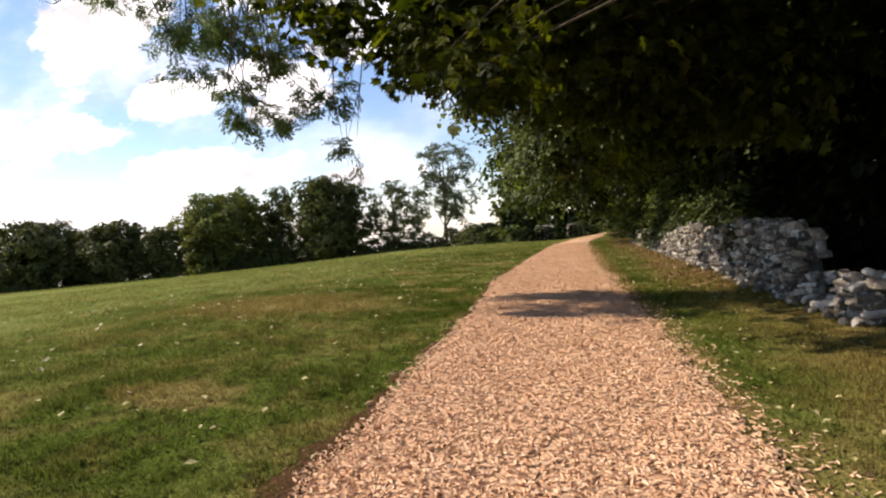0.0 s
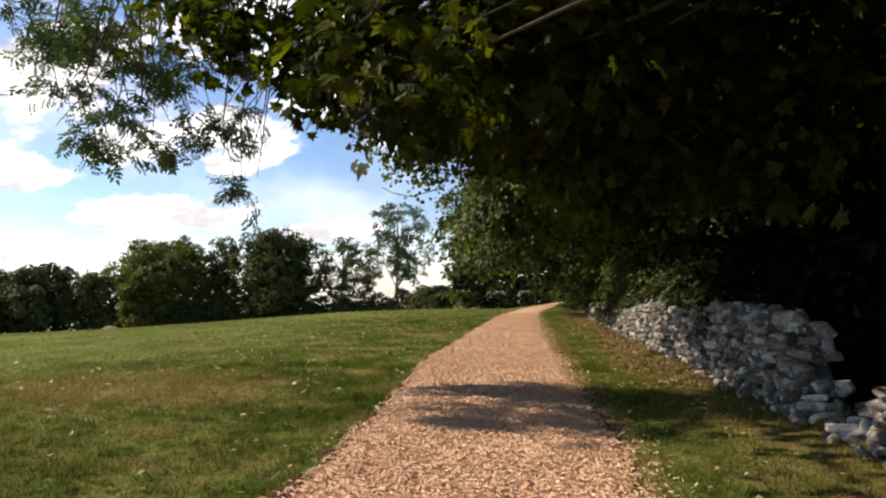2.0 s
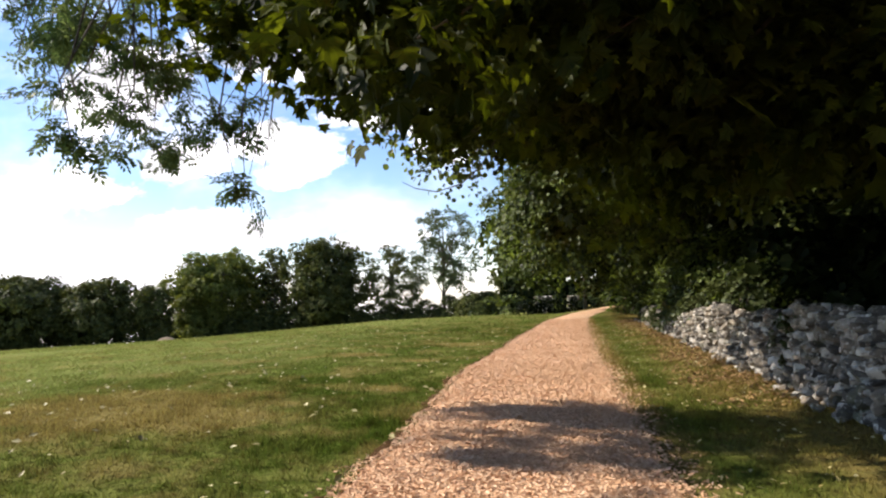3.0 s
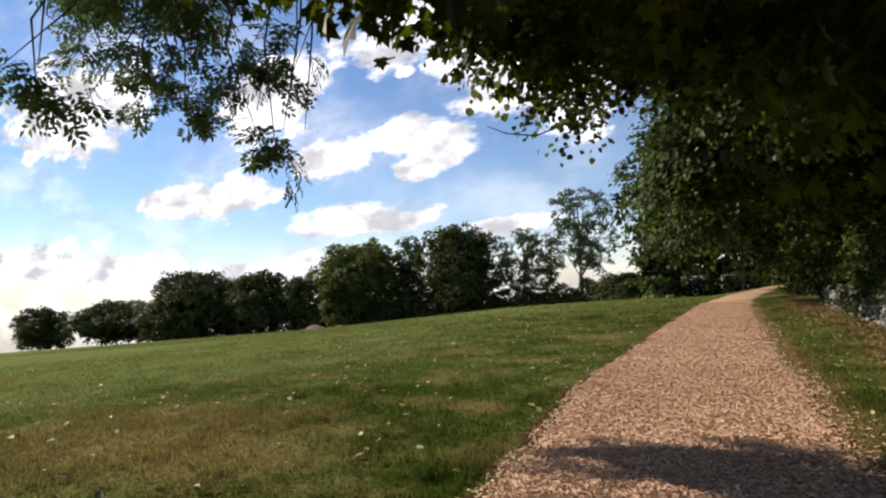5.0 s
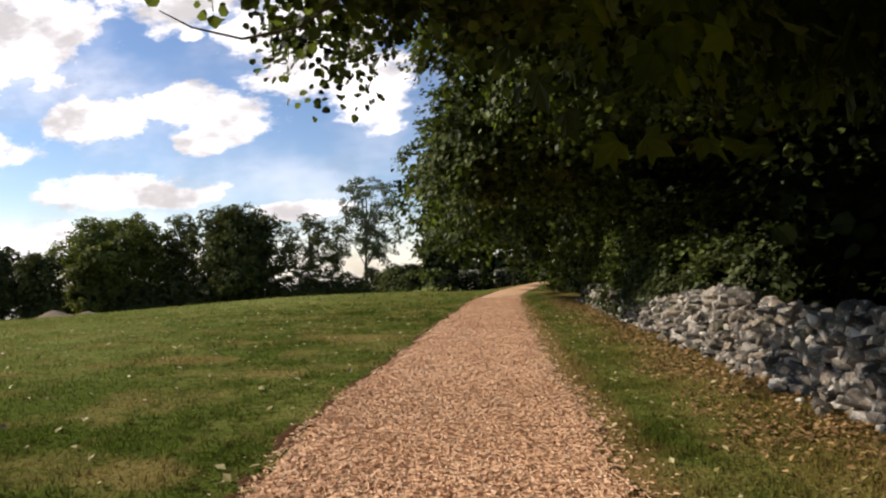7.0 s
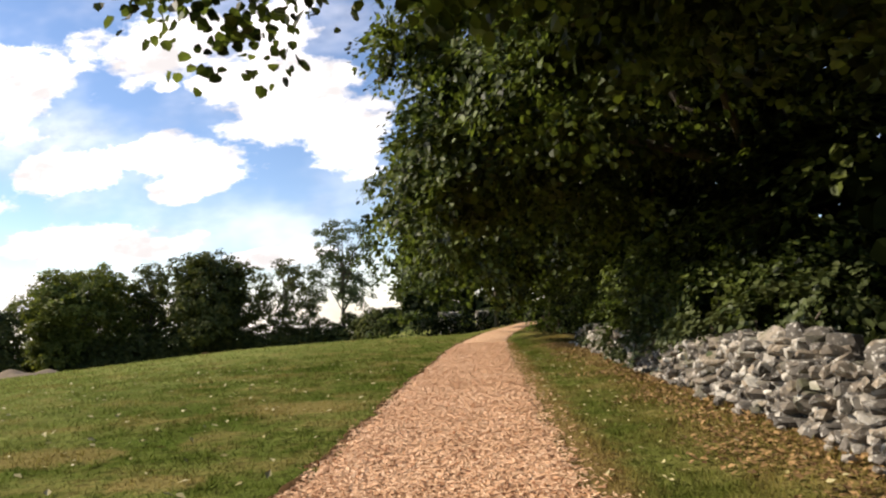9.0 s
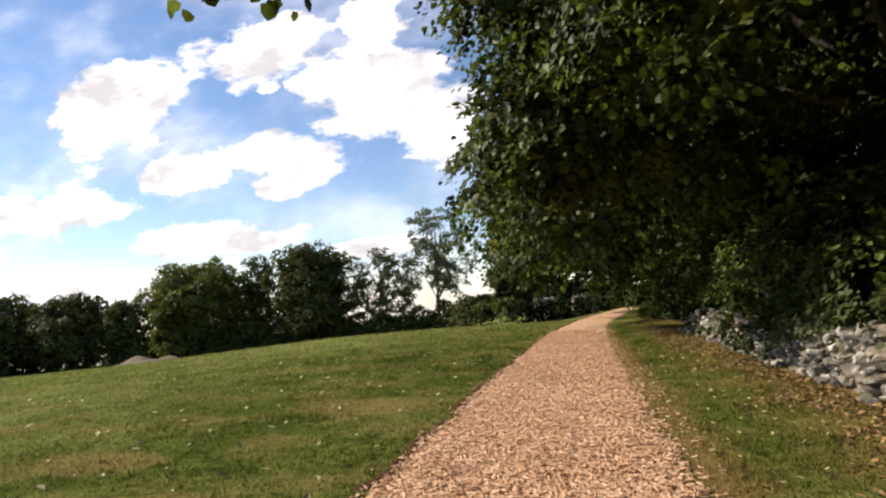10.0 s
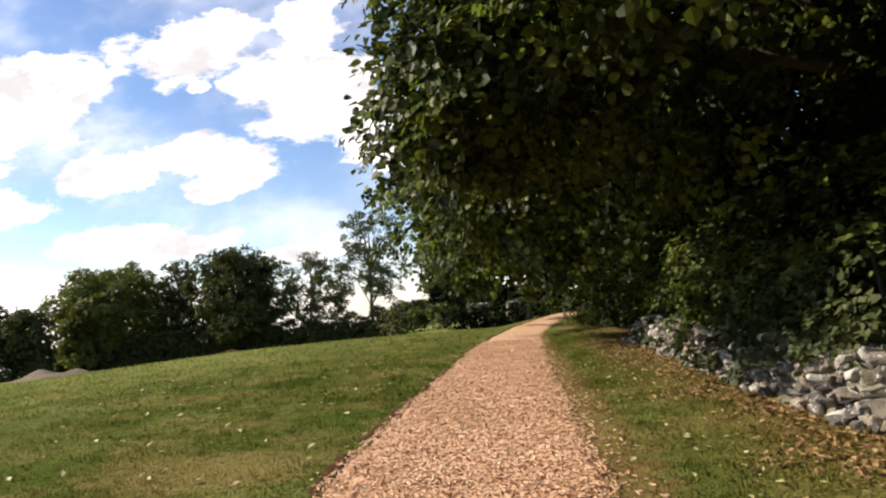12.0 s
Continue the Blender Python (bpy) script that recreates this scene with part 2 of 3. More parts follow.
def mesh_np(name, verts, faces, mat, smooth=False):
    """A mesh from arrays: vertices (n, 3), faces (m, k)."""
    verts, faces = np.asarray(verts, np.float32), np.asarray(faces, np.int32)
    me = bpy.data.meshes.new(name)
    me.vertices.add(len(verts))
    me.vertices.foreach_set("co", verts.ravel())
    k = faces.shape[1]
    me.loops.add(faces.size)
    me.loops.foreach_set("vertex_index", faces.ravel())
    me.polygons.add(len(faces))
    me.polygons.foreach_set("loop_start", np.arange(0, faces.size, k, dtype=np.int32))
    me.polygons.foreach_set("use_smooth", np.full(len(faces), smooth))
    me.update(calc_edges=True)
    me.materials.append(mat)
    return me


def child(name, me, parent, label=""):
    ob = new(name, me)
    ob.parent = parent
    return tagged(ob, label)


def part(name, bm, mat, parent, label=""):
    me = bpy.data.meshes.new(name)
    bm.to_mesh(me)
    bm.free()
    me.materials.append(mat)
    return child(name, me, parent, label)


def thing(name, at, label, category, group="", kind=""):
    e = new(name)
    e.location = at
    return tagged(e, label, category, group, kind)


def smooth(a, b, v):
    t = np.clip((v - a) / (b - a), 0, 1)
    return t * t * (3 - 2 * t)


def waves(x, y, k, seed):
    """Cheap smooth unevenness, about -1 to 1."""
    s = 0
    for i in range(4):
        a = seed * 1.7 + i * 2.1
        s = s + np.sin(k * (x * math.cos(a) + y * math.sin(a)) * (1 + .37 * i) + a * 5)
    return s / 3


# ---- the lie of the land ----
EDGE_Y = np.array([-60, 0, 10, 14, 16, 22, 30, 36, 42, 48, 54, 62, 75])
EDGE_L = np.array([-1.55, -1.55, -1.58, -1.75, -1.70, -1.50, -1.10, -.62, .25, 1.5, 3.4, 7.5, 16])
EDGE_R = np.array([1.2, 1.2, 1.0, .86, .80, .78, .82, 1.15, 1.95, 3.4, 6.0, 11.5, 22])


def path_edges(y):
    l, r = np.interp(y, EDGE_Y, EDGE_L), np.interp(y, EDGE_Y, EDGE_R)
    return l + .06 * waves(y, 0 * y, 2.3, 1) + .035 * waves(y, 0 * y, 7, 4), r + .05 * waves(y, 0 * y, 2.1, 2) + .02 * waves(y, 0 * y, 6, 5)


def height(x, y):
    """The ground: level along the path, falling away over a brow to the far trees."""
    x, y = np.asarray(x, float), np.asarray(y, float)
    left = np.maximum(0, -x - 9.84)
    z = -.0536 * (left - 4.32 * (1 - np.exp(-left / 4.32))) - .032 * smooth(-3, -25, x) * np.clip(y - 14.5, 0, 220)
    past = np.maximum(0, y - 40.4 - .145 * np.maximum(x, -25))
    z = z - 1.6 * (1 - np.exp(-.064 * past * past / (past + 1.5))) * smooth(.3, 2.6, np.interp(y, EDGE_Y, EDGE_L) - x)
    z = z + .10 * smooth(-2.2, -4.5, x) * smooth(-9, -5.5, x) * smooth(15, 9, y)
    z = z + .08 * smooth(1.5, 3.2, x)
    z = z - .15 * np.maximum(0, y - 142) * smooth(10, -10, x) - .07 * np.maximum(0, -x - 185)
    z = z + .55 * np.exp(-(((x + 44) / 4.5) ** 2 + ((y - 55) / 4) ** 2))
    return z + .02 * waves(x, y, .9, 3) * smooth(60, 20, np.hypot(x, y)) * smooth(0, 1.2, np.abs(x + .3) - 1.2)


# ---- ground and path ----
def axis(lo, hi, fine, coarse):
    """Grid lines: fine steps between lo and hi, growing to the horizon on both sides."""
    mid = list(np.arange(lo, hi + 1e-6, fine))
    out, step, v = [], fine, hi
    while v < 3200:
        step = min(step * coarse, 400)
        v += step
        out.append(v)
    low, step, v = [], fine, lo
    while v > -3200:
        step = min(step * coarse, 400)
        v -= step
        low.append(v)
    return np.array(low[::-1] + mid + out)


def sheet(xs, ys, z):
    X, Y = np.meshgrid(xs, ys)
    v = np.stack([X, Y, z(X, Y)], -1).reshape(-1, 3)
    i = np.arange(len(ys) - 1)[:, None] * len(xs) + np.arange(len(xs) - 1)[None]
    return v, np.stack([i, i + 1, i + len(xs) + 1, i + len(xs)], -1).reshape(-1, 4)


v, f = sheet(axis(-12, 6, .3, 1.1), axis(-4, 40, .35, 1.1), height)
ground = tagged(new("ground", mesh_np("ground", v, f, GRASS, True)), "mown green grass field with dry straw patches", "ground", kind="structure")

ys = np.arange(-20, 74, .2)
cols = np.linspace(0, 1, 19)
l, r = path_edges(ys)
X = l[:, None] + (r - l)[:, None] * cols[None]
Y = np.repeat(ys[:, None], len(cols), 1)
Z = height(X, Y) + .014 + .022 * np.sqrt(np.sin(np.pi * cols))[None] + .005 * waves(X, Y, 5, 7)
Z[:, [0, -1]] -= .04
i = np.arange(len(ys) - 1)[:, None] * len(cols) + np.arange(len(cols) - 1)[None]
path = tagged(new("path", mesh_np("path", np.stack([X, Y, Z], -1).reshape(-1, 3),
              np.stack([i, i + 1, i + len(cols) + 1, i + len(cols)], -1).reshape(-1, 4), BED, True)),
              "footpath surfaced with pale orange-brown wood chips", "path", kind="structure")


def soil_edge(side):
    """Bare broken soil along one edge of the path, its shadow line painted in."""
    yy = np.arange(0, 50, .1)
    l, r = path_edges(yy)
    e, s = (l, -1) if side < 0 else (r, 1)
    wide = (.06 if side < 0 else .03) + .06 * waves(yy, 0 * yy, 3, 21 + side) + .05 * waves(yy, 0 * yy, 9, 23 + side) + (.3 if side < 0 else .12) * np.exp(-((yy - 3.2) / .9) ** 2) * (.6 + .4 * np.sin(yy * 9))
    w = np.stack([e - s * .10, e + s * .02, e + s * (.04 + .5 * np.maximum(wide, .02)), e + s * (.05 + np.maximum(wide, .03))], 1)
    z = height(w, np.repeat(yy[:, None], 4, 1)) + np.array([[-.005, .016, .014, -.02]]) + .006 * waves(w, yy[:, None], 11, 3) - .05 * smooth(.06, .02, wide)[:, None]
    i = np.arange(len(yy) - 1)[:, None] * 4 + np.arange(3)[None]
    return mesh_np("soil_edge", np.stack([w, np.repeat(yy[:, None], 4, 1), z], -1).reshape(-1, 3), np.stack([i, i + 1, i + 5, i + 4], -1).reshape(-1, 4), SHADED_GROUND, True)


child("soil_edge", soil_edge(-1), path, "crumbling red-brown soil edge with painted shadow")


def path_z(x, y):
    l, r = path_edges(y)
    c = np.clip((x - l) / (r - l), 0, 1)
    return height(x, y) + .014 + .022 * np.sqrt(np.sin(np.pi * c)) + .005 * waves(x, y, 5, 7)


def scatter(at, template, faces, scale, normal, spin, stretch=None):
    """Copies of a small flat shape (n, 3) at many places, with given normals and turns: vertices and faces."""
    n = len(at)
    normal = normal / np.maximum(np.linalg.norm(normal, axis=1, keepdims=True), 1e-6)
    ref = np.where(np.abs(normal[:, 2:3]) > .95, np.array([[1., 0, 0]]), np.array([[0, 0, 1.]]))
    a = np.cross(ref, normal)
    a /= np.maximum(np.linalg.norm(a, axis=1, keepdims=True), 1e-6)
    b = np.cross(normal, a)
    c, s = np.cos(spin)[:, None], np.sin(spin)[:, None]
    ax, ay = a * c + b * s, b * c - a * s
    t = np.asarray(template, float)[None] * np.asarray(scale).reshape(n, 1, -1)
    v = at[:, None] + t[..., 0:1] * ax[:, None] + t[..., 1:2] * ay[:, None] + t[..., 2:3] * normal[:, None]
    f = np.asarray(faces)[None] + (np.arange(n) * t.shape[1])[:, None, None]
    return v.reshape(-1, 3), f.reshape(-1, np.asarray(faces).shape[1])


# wood chips: small wedges lying flat or tipped on the path
SLIVER = [(-.5, -.5, 0), (.5, -.42, 0), (-.46, -.05, 1), (.44, .06, .9), (-.5, .44, 0), (.5, .5, 0)]
SLIVER_F = [(0, 1, 3, 2), (2, 3, 5, 4)]


def chips(n, y0, y1, long, spill):
    y = y0 + (y1 - y0) * rng.random(n) ** 1.15
    l, r = path_edges(y)
    k = rng.random(n)
    x = l - spill + (r - l + 2 * spill) * k
    out = np.maximum(l - x, x - r)
    keep = (out < 0) | (rng.random(n) < np.exp(-np.maximum(out, 0) / np.where(x > 0, .15, .06)) * .42)
    x, y, out = x[keep], y[keep], out[keep]
    m = len(x)
    z = np.where(out < 0, path_z(x, y), height(x, y)) + .004 + .008 * rng.random(m)
    length = long * rng.uniform(.5, 1.35, m)
    return scatter(np.stack([x, y, z], 1), SLIVER, SLIVER_F, np.stack([length, length * rng.uniform(.22, .42, m), rng.uniform(.003, .009, m)], 1),
                   np.stack([rng.normal(0, .28, m), rng.normal(0, .28, m), np.ones(m)], 1), rng.uniform(0, 6.3, m))


v1, f1 = chips(84000, .4, 16, .040, .4)
v2, f2 = chips(50000, 14, 34, .050, .4)
tagged(new("wood_chips", mesh_np("wood_chips", np.vstack([v1, v2]), np.vstack([f1, f2 + len(v1)]), CHIP)),
       "loose pale orange wood chips covering the footpath", "wood chips", kind="stuff")

# grass: short blades near the walked line
BLADE_V, BLADE_F = [(-.5, 0, 0), (.5, 0, 0), (.06, 1, .25)], [(0, 1, 2)]


def blades(n, x0, x1, y0, y1, tall, wide, bias=1.0):
    y = y0 + (y1 - y0) * rng.random(n) ** bias
    x = rng.uniform(x0, x1, n)
    l, r = path_edges(y)
    inside = np.minimum(x - l, r - x)
    thin = smooth(-.35, 0.35, waves(x, y, 2.2, 9) + .5 * waves(x, y, 6, 11)) * .6 + .4
    fade = smooth(x0, x0 + .35 * (x1 - x0), x) if x1 < 0 else 1.0
    fade = fade * smooth(y1, y1 - .3 * (y1 - y0), y)
    edge = smooth(0, np.where(x > 0, .42, .14), -inside)
    keep = rng.random(n) < thin * fade * edge
    x, y = x[keep], y[keep]
    m = len(x)
    h = tall * rng.uniform(.5, 1.4, m) * (1 + .45 * waves(x, y, 3.1, 13) + .45 * waves(x, y, 11, 15))
    lean = np.stack([rng.normal(0, 1, m), rng.normal(0, 1, m), .55 * np.abs(rng.normal(0, 1, m))], 1)
    return scatter(np.stack([x, y, height(x, y) - .004], 1), BLADE_V, BLADE_F, np.stack([wide * rng.uniform(.6, 1.3, m), h, h], 1),
                   lean, rng.normal(0, .5, m))


def turf_patch(name, parts, label):
    vs, fs, k = [], [], 0
    for v, f in parts:
        vs.append(v), fs.append(f + k)
        k += len(v)
    return tagged(new(name, mesh_np(name, np.vstack(vs), np.vstack(fs), BLADE)), label, "grass", kind="stuff")


turf_patch("field_grass", [blades(210000, -10, -1.3, 1.6, 15, .05, .012, 1.1), blades(220000, -18, -1.2, 9, 33, .045, .015, 1.1),
                           blades(90000, -40, -1, 24, 70, .06, .04, 1.2), blades(1500, -2.25, -1.7, 10.1, 11.1, .11, .012)], "short mown green grass with worn dry spots")
turf_patch("verge_grass", [blades(80000, .7, 3.5, 1.2, 17, .05, .009), blades(80000, .7, 3.4, 11, 40, .05, .013)],
           "straggly yellow-green verge grass below the wall")


# ---- dry stone wall ----
WALL_Y = [7.3, 8.0, 8.3, 9.4, 9.9, 11.5, 12.6, 13.6, 14.3, 15.2, 16.6, 17.7, 18.6, 19.6, 21, 22.5, 25, 28, 30.2, 31.4]
WALL_T = [.64, .60, .2, .2, 1.06, 1.18, 1.13, 1.02, .98, .90, .92, 1.02, .94, .86, .78, .72, .66, .62, .60, .50]


def wall_top(y):
    return np.interp(y, WALL_Y, WALL_T) - .12


def hull(seed):
    """An angular lump of rock, about one unit across."""
    g = np.random.default_rng(seed)
    bm = bmesh.new()
    for _ in range(22):
        q = g.uniform(-1, 1, 3)
        q = q / max(np.sum(np.abs(q) ** 6) ** (1 / 6), .2) * g.uniform(.88, 1.06)
        bm.verts.new(q * .5)
    res = bmesh.ops.convex_hull(bm, input=bm.verts[:])
    loose = [e for e in {*res["geom_interior"], *res["geom_unused"]} if isinstance(e, bmesh.types.BMVert)]
    bmesh.ops.delete(bm, geom=loose, context="VERTS")
    me = bpy.data.meshes.new("stone")
    bm.to_mesh(me)
    bm.free()
    me.materials.append(STONE)
    return me


ROCKS = [hull(40 + k) for k in range(18)]
wall = thing("wall_east", (3.4, 17, 0), "tumbled grey-white dry stone wall beside the verge", "wall", kind="structure")
# dark core that fills the joints
ys = np.arange(7.4, 31.3, .25)
prof = [(3.40, -.3), (3.42, .5), (3.44, .88), (3.60, .88), (3.66, -.3)]
v = np.array([(px + .03 * math.sin(y * 3 + k), y, (pz if pz < 0 else pz * (float(wall_top(y)) - .1) + .06)) for y in ys for k, (px, pz) in enumerate(prof)])
i = np.arange(len(ys) - 1)[:, None] * 5 + np.arange(4)[None]
core = child("core", mesh_np("core", v - np.array([[3.4, 17, 0]]), np.stack([i, i + 1, i + 6, i + 5], -1).reshape(-1, 4), RUBBLE), wall, "dark earth and rubble filling")
near, rest_v, rest_f, rest_k = [], [], [], 0


def lay(x, y, z, sx, sy, sz, turn):
    """One stone: an object of its own on the stretch passed nearest, else joined to the rest."""
    global rest_k
    me = ROCKS[int(rng.integers(len(ROCKS)))]
    m = Matrix.LocRotScale((x, y, z), Euler(turn), (sx, sy, sz))
    if 11.6 < y < 19.2 and len(near) < 300:
        near.append((me, m))
        return
    for p in me.vertices:
        rest_v.append(m @ p.co)
    for p in me.polygons:
        rest_f.append([rest_k + q for q in p.vertices])
    rest_k += len(me.vertices)


y = 7.4
while y < 31.3:
    size = rng.uniform(.5, 1.25)
    width = .135 * size
    z, base, lid = .0, float(height(3.2, y)), float(wall_top(y)) + rng.normal(0, .06)
    while z < lid - .05:
        tall = min(rng.uniform(.07, .19) * (.65 + .35 * size), lid - z + .04)
        w = width * rng.uniform(.8, 1.4)
        lay(3.31 - .06 * (1 - z) + rng.normal(0, .04), y + rng.normal(0, .05), base + z + tall / 2, .30 * rng.uniform(.8, 1.2), w * .94, tall * .98,
            (rng.normal(0, .42), rng.normal(0, .2), rng.normal(0, .4)))
        z += tall * .95
    for bx in (3.44, 3.6):
        tall = rng.uniform(.1, .24)
        lay(bx, y + rng.normal(0, .06), base + lid - .02 + rng.normal(0, .03), .24 * rng.uniform(.8, 1.4), width * rng.uniform(.9, 1.6), tall, (rng.normal(0, .2), rng.normal(0, .25), rng.normal(0, .6)))
    if rng.random() < .35:
        k = rng.uniform(.08, .16)
        lay(3.08 - rng.random() * .12, y, base + k * .3, k, k * 1.2, k * .8, (rng.normal(0, .4), rng.normal(0, .4), rng.normal(0, 1)))
    y += width
# large coping stones that stand proud
for cy, cx, s in ((17.75, 3.42, (.34, .30, .42)), (18.35, 3.42, (.36, .5, .28)), (19.25, 3.45, (.4, .55, .26)), (12.9, 3.4, (.34, .36, .34)), (10.3, 3.45, (.4, .5, .3)), (14.0, 3.42, (.3, .35, .3))):
    lay(cx, cy, float(wall_top(cy)) + .12, *s, (rng.normal(0, .2), rng.normal(0, .2), rng.normal(0, .4)))
me = bpy.data.meshes.new("stones")
me.from_pydata([tuple(p - Vector((3.4, 17, 0))) for p in rest_v], [], rest_f)
me.materials.append(STONE)
tagged(child("stones", me, wall, "far and near stretches of piled limestone"), kind="stuff")
# a low stretch of the same walling beyond the bend
rest_v, rest_f, rest_k = [], [], 0
for k in range(16 * 15):
    x = -3.5 + (k % 16) * .2 + (1.4 if k % 16 > 9 else 0)
    lay(x + rng.normal(0, .03), 67 + .15 * math.sin(x) + rng.normal(0, .05), .06 + .14 * (k // 16) + float(height(x, 67)), .25, .28, .17, (rng.normal(0, .2), rng.normal(0, .2), rng.normal(0, .4)))
me = bpy.data.meshes.new("wall_north")
me.from_pydata([tuple(p) for p in rest_v], [], rest_f)
me.materials.append(STONE)
tagged(new("wall_north", me), "low pale dry stone wall beyond the bend", "wall", kind="structure")


# ---- trees ----
def tube(bm, pts, radii, sides=8):
    """A tapered branch through points."""
    rings = []
    for k, p in enumerate(pts):
        p = Vector(p)
        d = Vector(pts[min(k + 1, len(pts) - 1)]) - Vector(pts[max(k - 1, 0)])
        q = d.to_track_quat("Z", "Y")
        rings.append([bm.verts.new(p + q @ Vector((radii[k] * math.cos(a) * (1 + .12 * math.sin(3 * a + k)), radii[k] * math.sin(a), 0)))
                      for a in (2 * math.pi * s / sides for s in range(sides))])
    for a, b in zip(rings, rings[1:]):
        for s in range(sides):
            bm.faces.new((a[s], a[(s + 1) % sides], b[(s + 1) % sides], b[s]))
    bm.faces.new(rings[-1])


BROAD = [(0, 0, 0), (-.47, .22, .10), (-.42, .68, .06), (0, 1.0, -.05), (.42, .68, .06), (.47, .22, .10)]
BROAD_F = [(0, 3, 2, 1), (0, 5, 4, 3)]
LOBED = [(0, 0, 0), (-.30, -.06, .03), (-.62, .16, -.03), (-.36, .34, .04), (-.62, .66, -.04), (-.26, .62, .04), (0, 1.08, -.06),
         (.26, .62, .04), (.62, .66, -.04), (.36, .34, .04), (.62, .16, -.03), (.30, -.06, .03)]
LOBED_F = [(0, 3, 2, 1), (0, 5, 4, 3), (0, 7, 6, 5), (0, 9, 8, 7), (0, 11, 10, 9)]
PINNATE, PINNATE_F = [], []
for k, (px, py, ang) in enumerate([(0, .78, 0), (-.05, .6, .9), (.05, .6, -.9), (-.05, .38, 1.0), (.05, .38, -1.0), (-.05, .16, 1.1), (.05, .16, -1.1)]):
    ca, sa = math.cos(ang), math.sin(ang)
    for qx, qy, qz in ((0, 0, 0), (-.11, .19, .02), (0, .46, -.05), (.11, .19, .02)):
        PINNATE.append((px + qx * ca - qy * sa, py + qx * sa + qy * ca, qz - .1 * abs(ang)))
    PINNATE_F.append((4 * k, 4 * k + 3, 4 * k + 2, 4 * k + 1))
TUFT, TUFT_F = [(0, -.1, 0), (-.42, .45, .08), (0, 1, -.04), (.42, .45, .08)], [(0, 3, 2, 1)]
SHAPES = {"tuft": (TUFT, TUFT_F), "broad": (BROAD, BROAD_F), "lobed": (LOBED, LOBED_F), "pinnate": (PINNATE, PINNATE_F)}


def foliage(lobes, shape, size, per_m2, clump=.32, sprig=26, droop=.35, floor=None, shell=.74, bough=1.9, flat=.3):
    """Leaves in sprigs over the outsides of lobes (x, y, z, rx, ry, rz)."""
    at, nor = [], []
    for x, y, z, a, b, c, *dense in lobes:
        area = 4 * math.pi * ((a * b) ** 1.6 / 3 + (a * c) ** 1.6 / 3 + (b * c) ** 1.6 / 3) ** (1 / 1.6)
        n = max(2, int(area * per_m2 * (dense[0] if dense else 1) / sprig))
        m = n if area < 14 else min(n, max(6, int(area / bough)))
        d = rng.normal(0, 1, (m, 3))
        d /= np.linalg.norm(d, axis=1, keepdims=True)
        lump = 1 + .16 * np.sin(3.1 * d[:, 0] + x) * np.sin(3.7 * d[:, 1] + y + 1) + .10 * np.sin(6 * d[:, 2] + z + 4 * d[:, 0])
        rad = (shell + (1.04 - shell) * rng.random(m) ** .6) * lump
        mid = np.array([[x, y, z]]) + d * rad[:, None] * np.array([[a, b, c]])
        if m < n:  # sprigs gathered on drooping boughs, with dark gaps between
            which = rng.integers(0, m, n)
            w = min(.36 * math.sqrt(bough), .3 * min(a, b))
            off = np.clip(rng.normal(0, 1, (n, 3)), -1.4, 1.4) * np.array([[w, w, w * .4]])
            off[:, 2] -= .35 * np.hypot(off[:, 0], off[:, 1])
            mid, d = mid[which] + off, d[which]
        up = d * .8 + rng.normal(0, .34, (n, 3)) + np.array([[0, 0, .4 + droop]])
        up /= np.linalg.norm(up, axis=1, keepdims=True)
        across = np.cross(up, np.array([[.02, .03, 1.]]))
        across /= np.linalg.norm(across, axis=1, keepdims=True)
        along = np.cross(up, across)
        g = np.clip(rng.normal(0, 1, (n, sprig, 3)), -1.6, 1.6) * clump
        p = mid[:, None] + g[..., 0:1] * across[:, None] + g[..., 1:2] * along[:, None] + flat * g[..., 2:3] * up[:, None]
        p[..., 2] -= .35 * np.hypot(g[..., 0], g[..., 1])
        at.append(p.reshape(-1, 3))
        nor.append(np.repeat(up, sprig, 0))
    at, nor = np.vstack(at), np.vstack(nor)
    keep = at[:, 2] > (height(at[:, 0], at[:, 1]) + .05 if floor is None else floor)
    at, nor = at[keep], nor[keep]
    n = len(at)
    nor = nor + rng.normal(0, .30, (n, 3))
    v, f = SHAPES[shape]
    return scatter(at, v, f, (size * rng.uniform(.6, 1.25, n))[:, None], nor, np.pi + rng.normal(0, .9, n))


def join(*pieces):
    """Several (vertices, faces) as one."""
    k = np.cumsum([0] + [len(v) for v, _ in pieces])
    return np.vstack([v for v, _ in pieces]), np.vstack([f + k[i] for i, (_, f) in enumerate(pieces)])


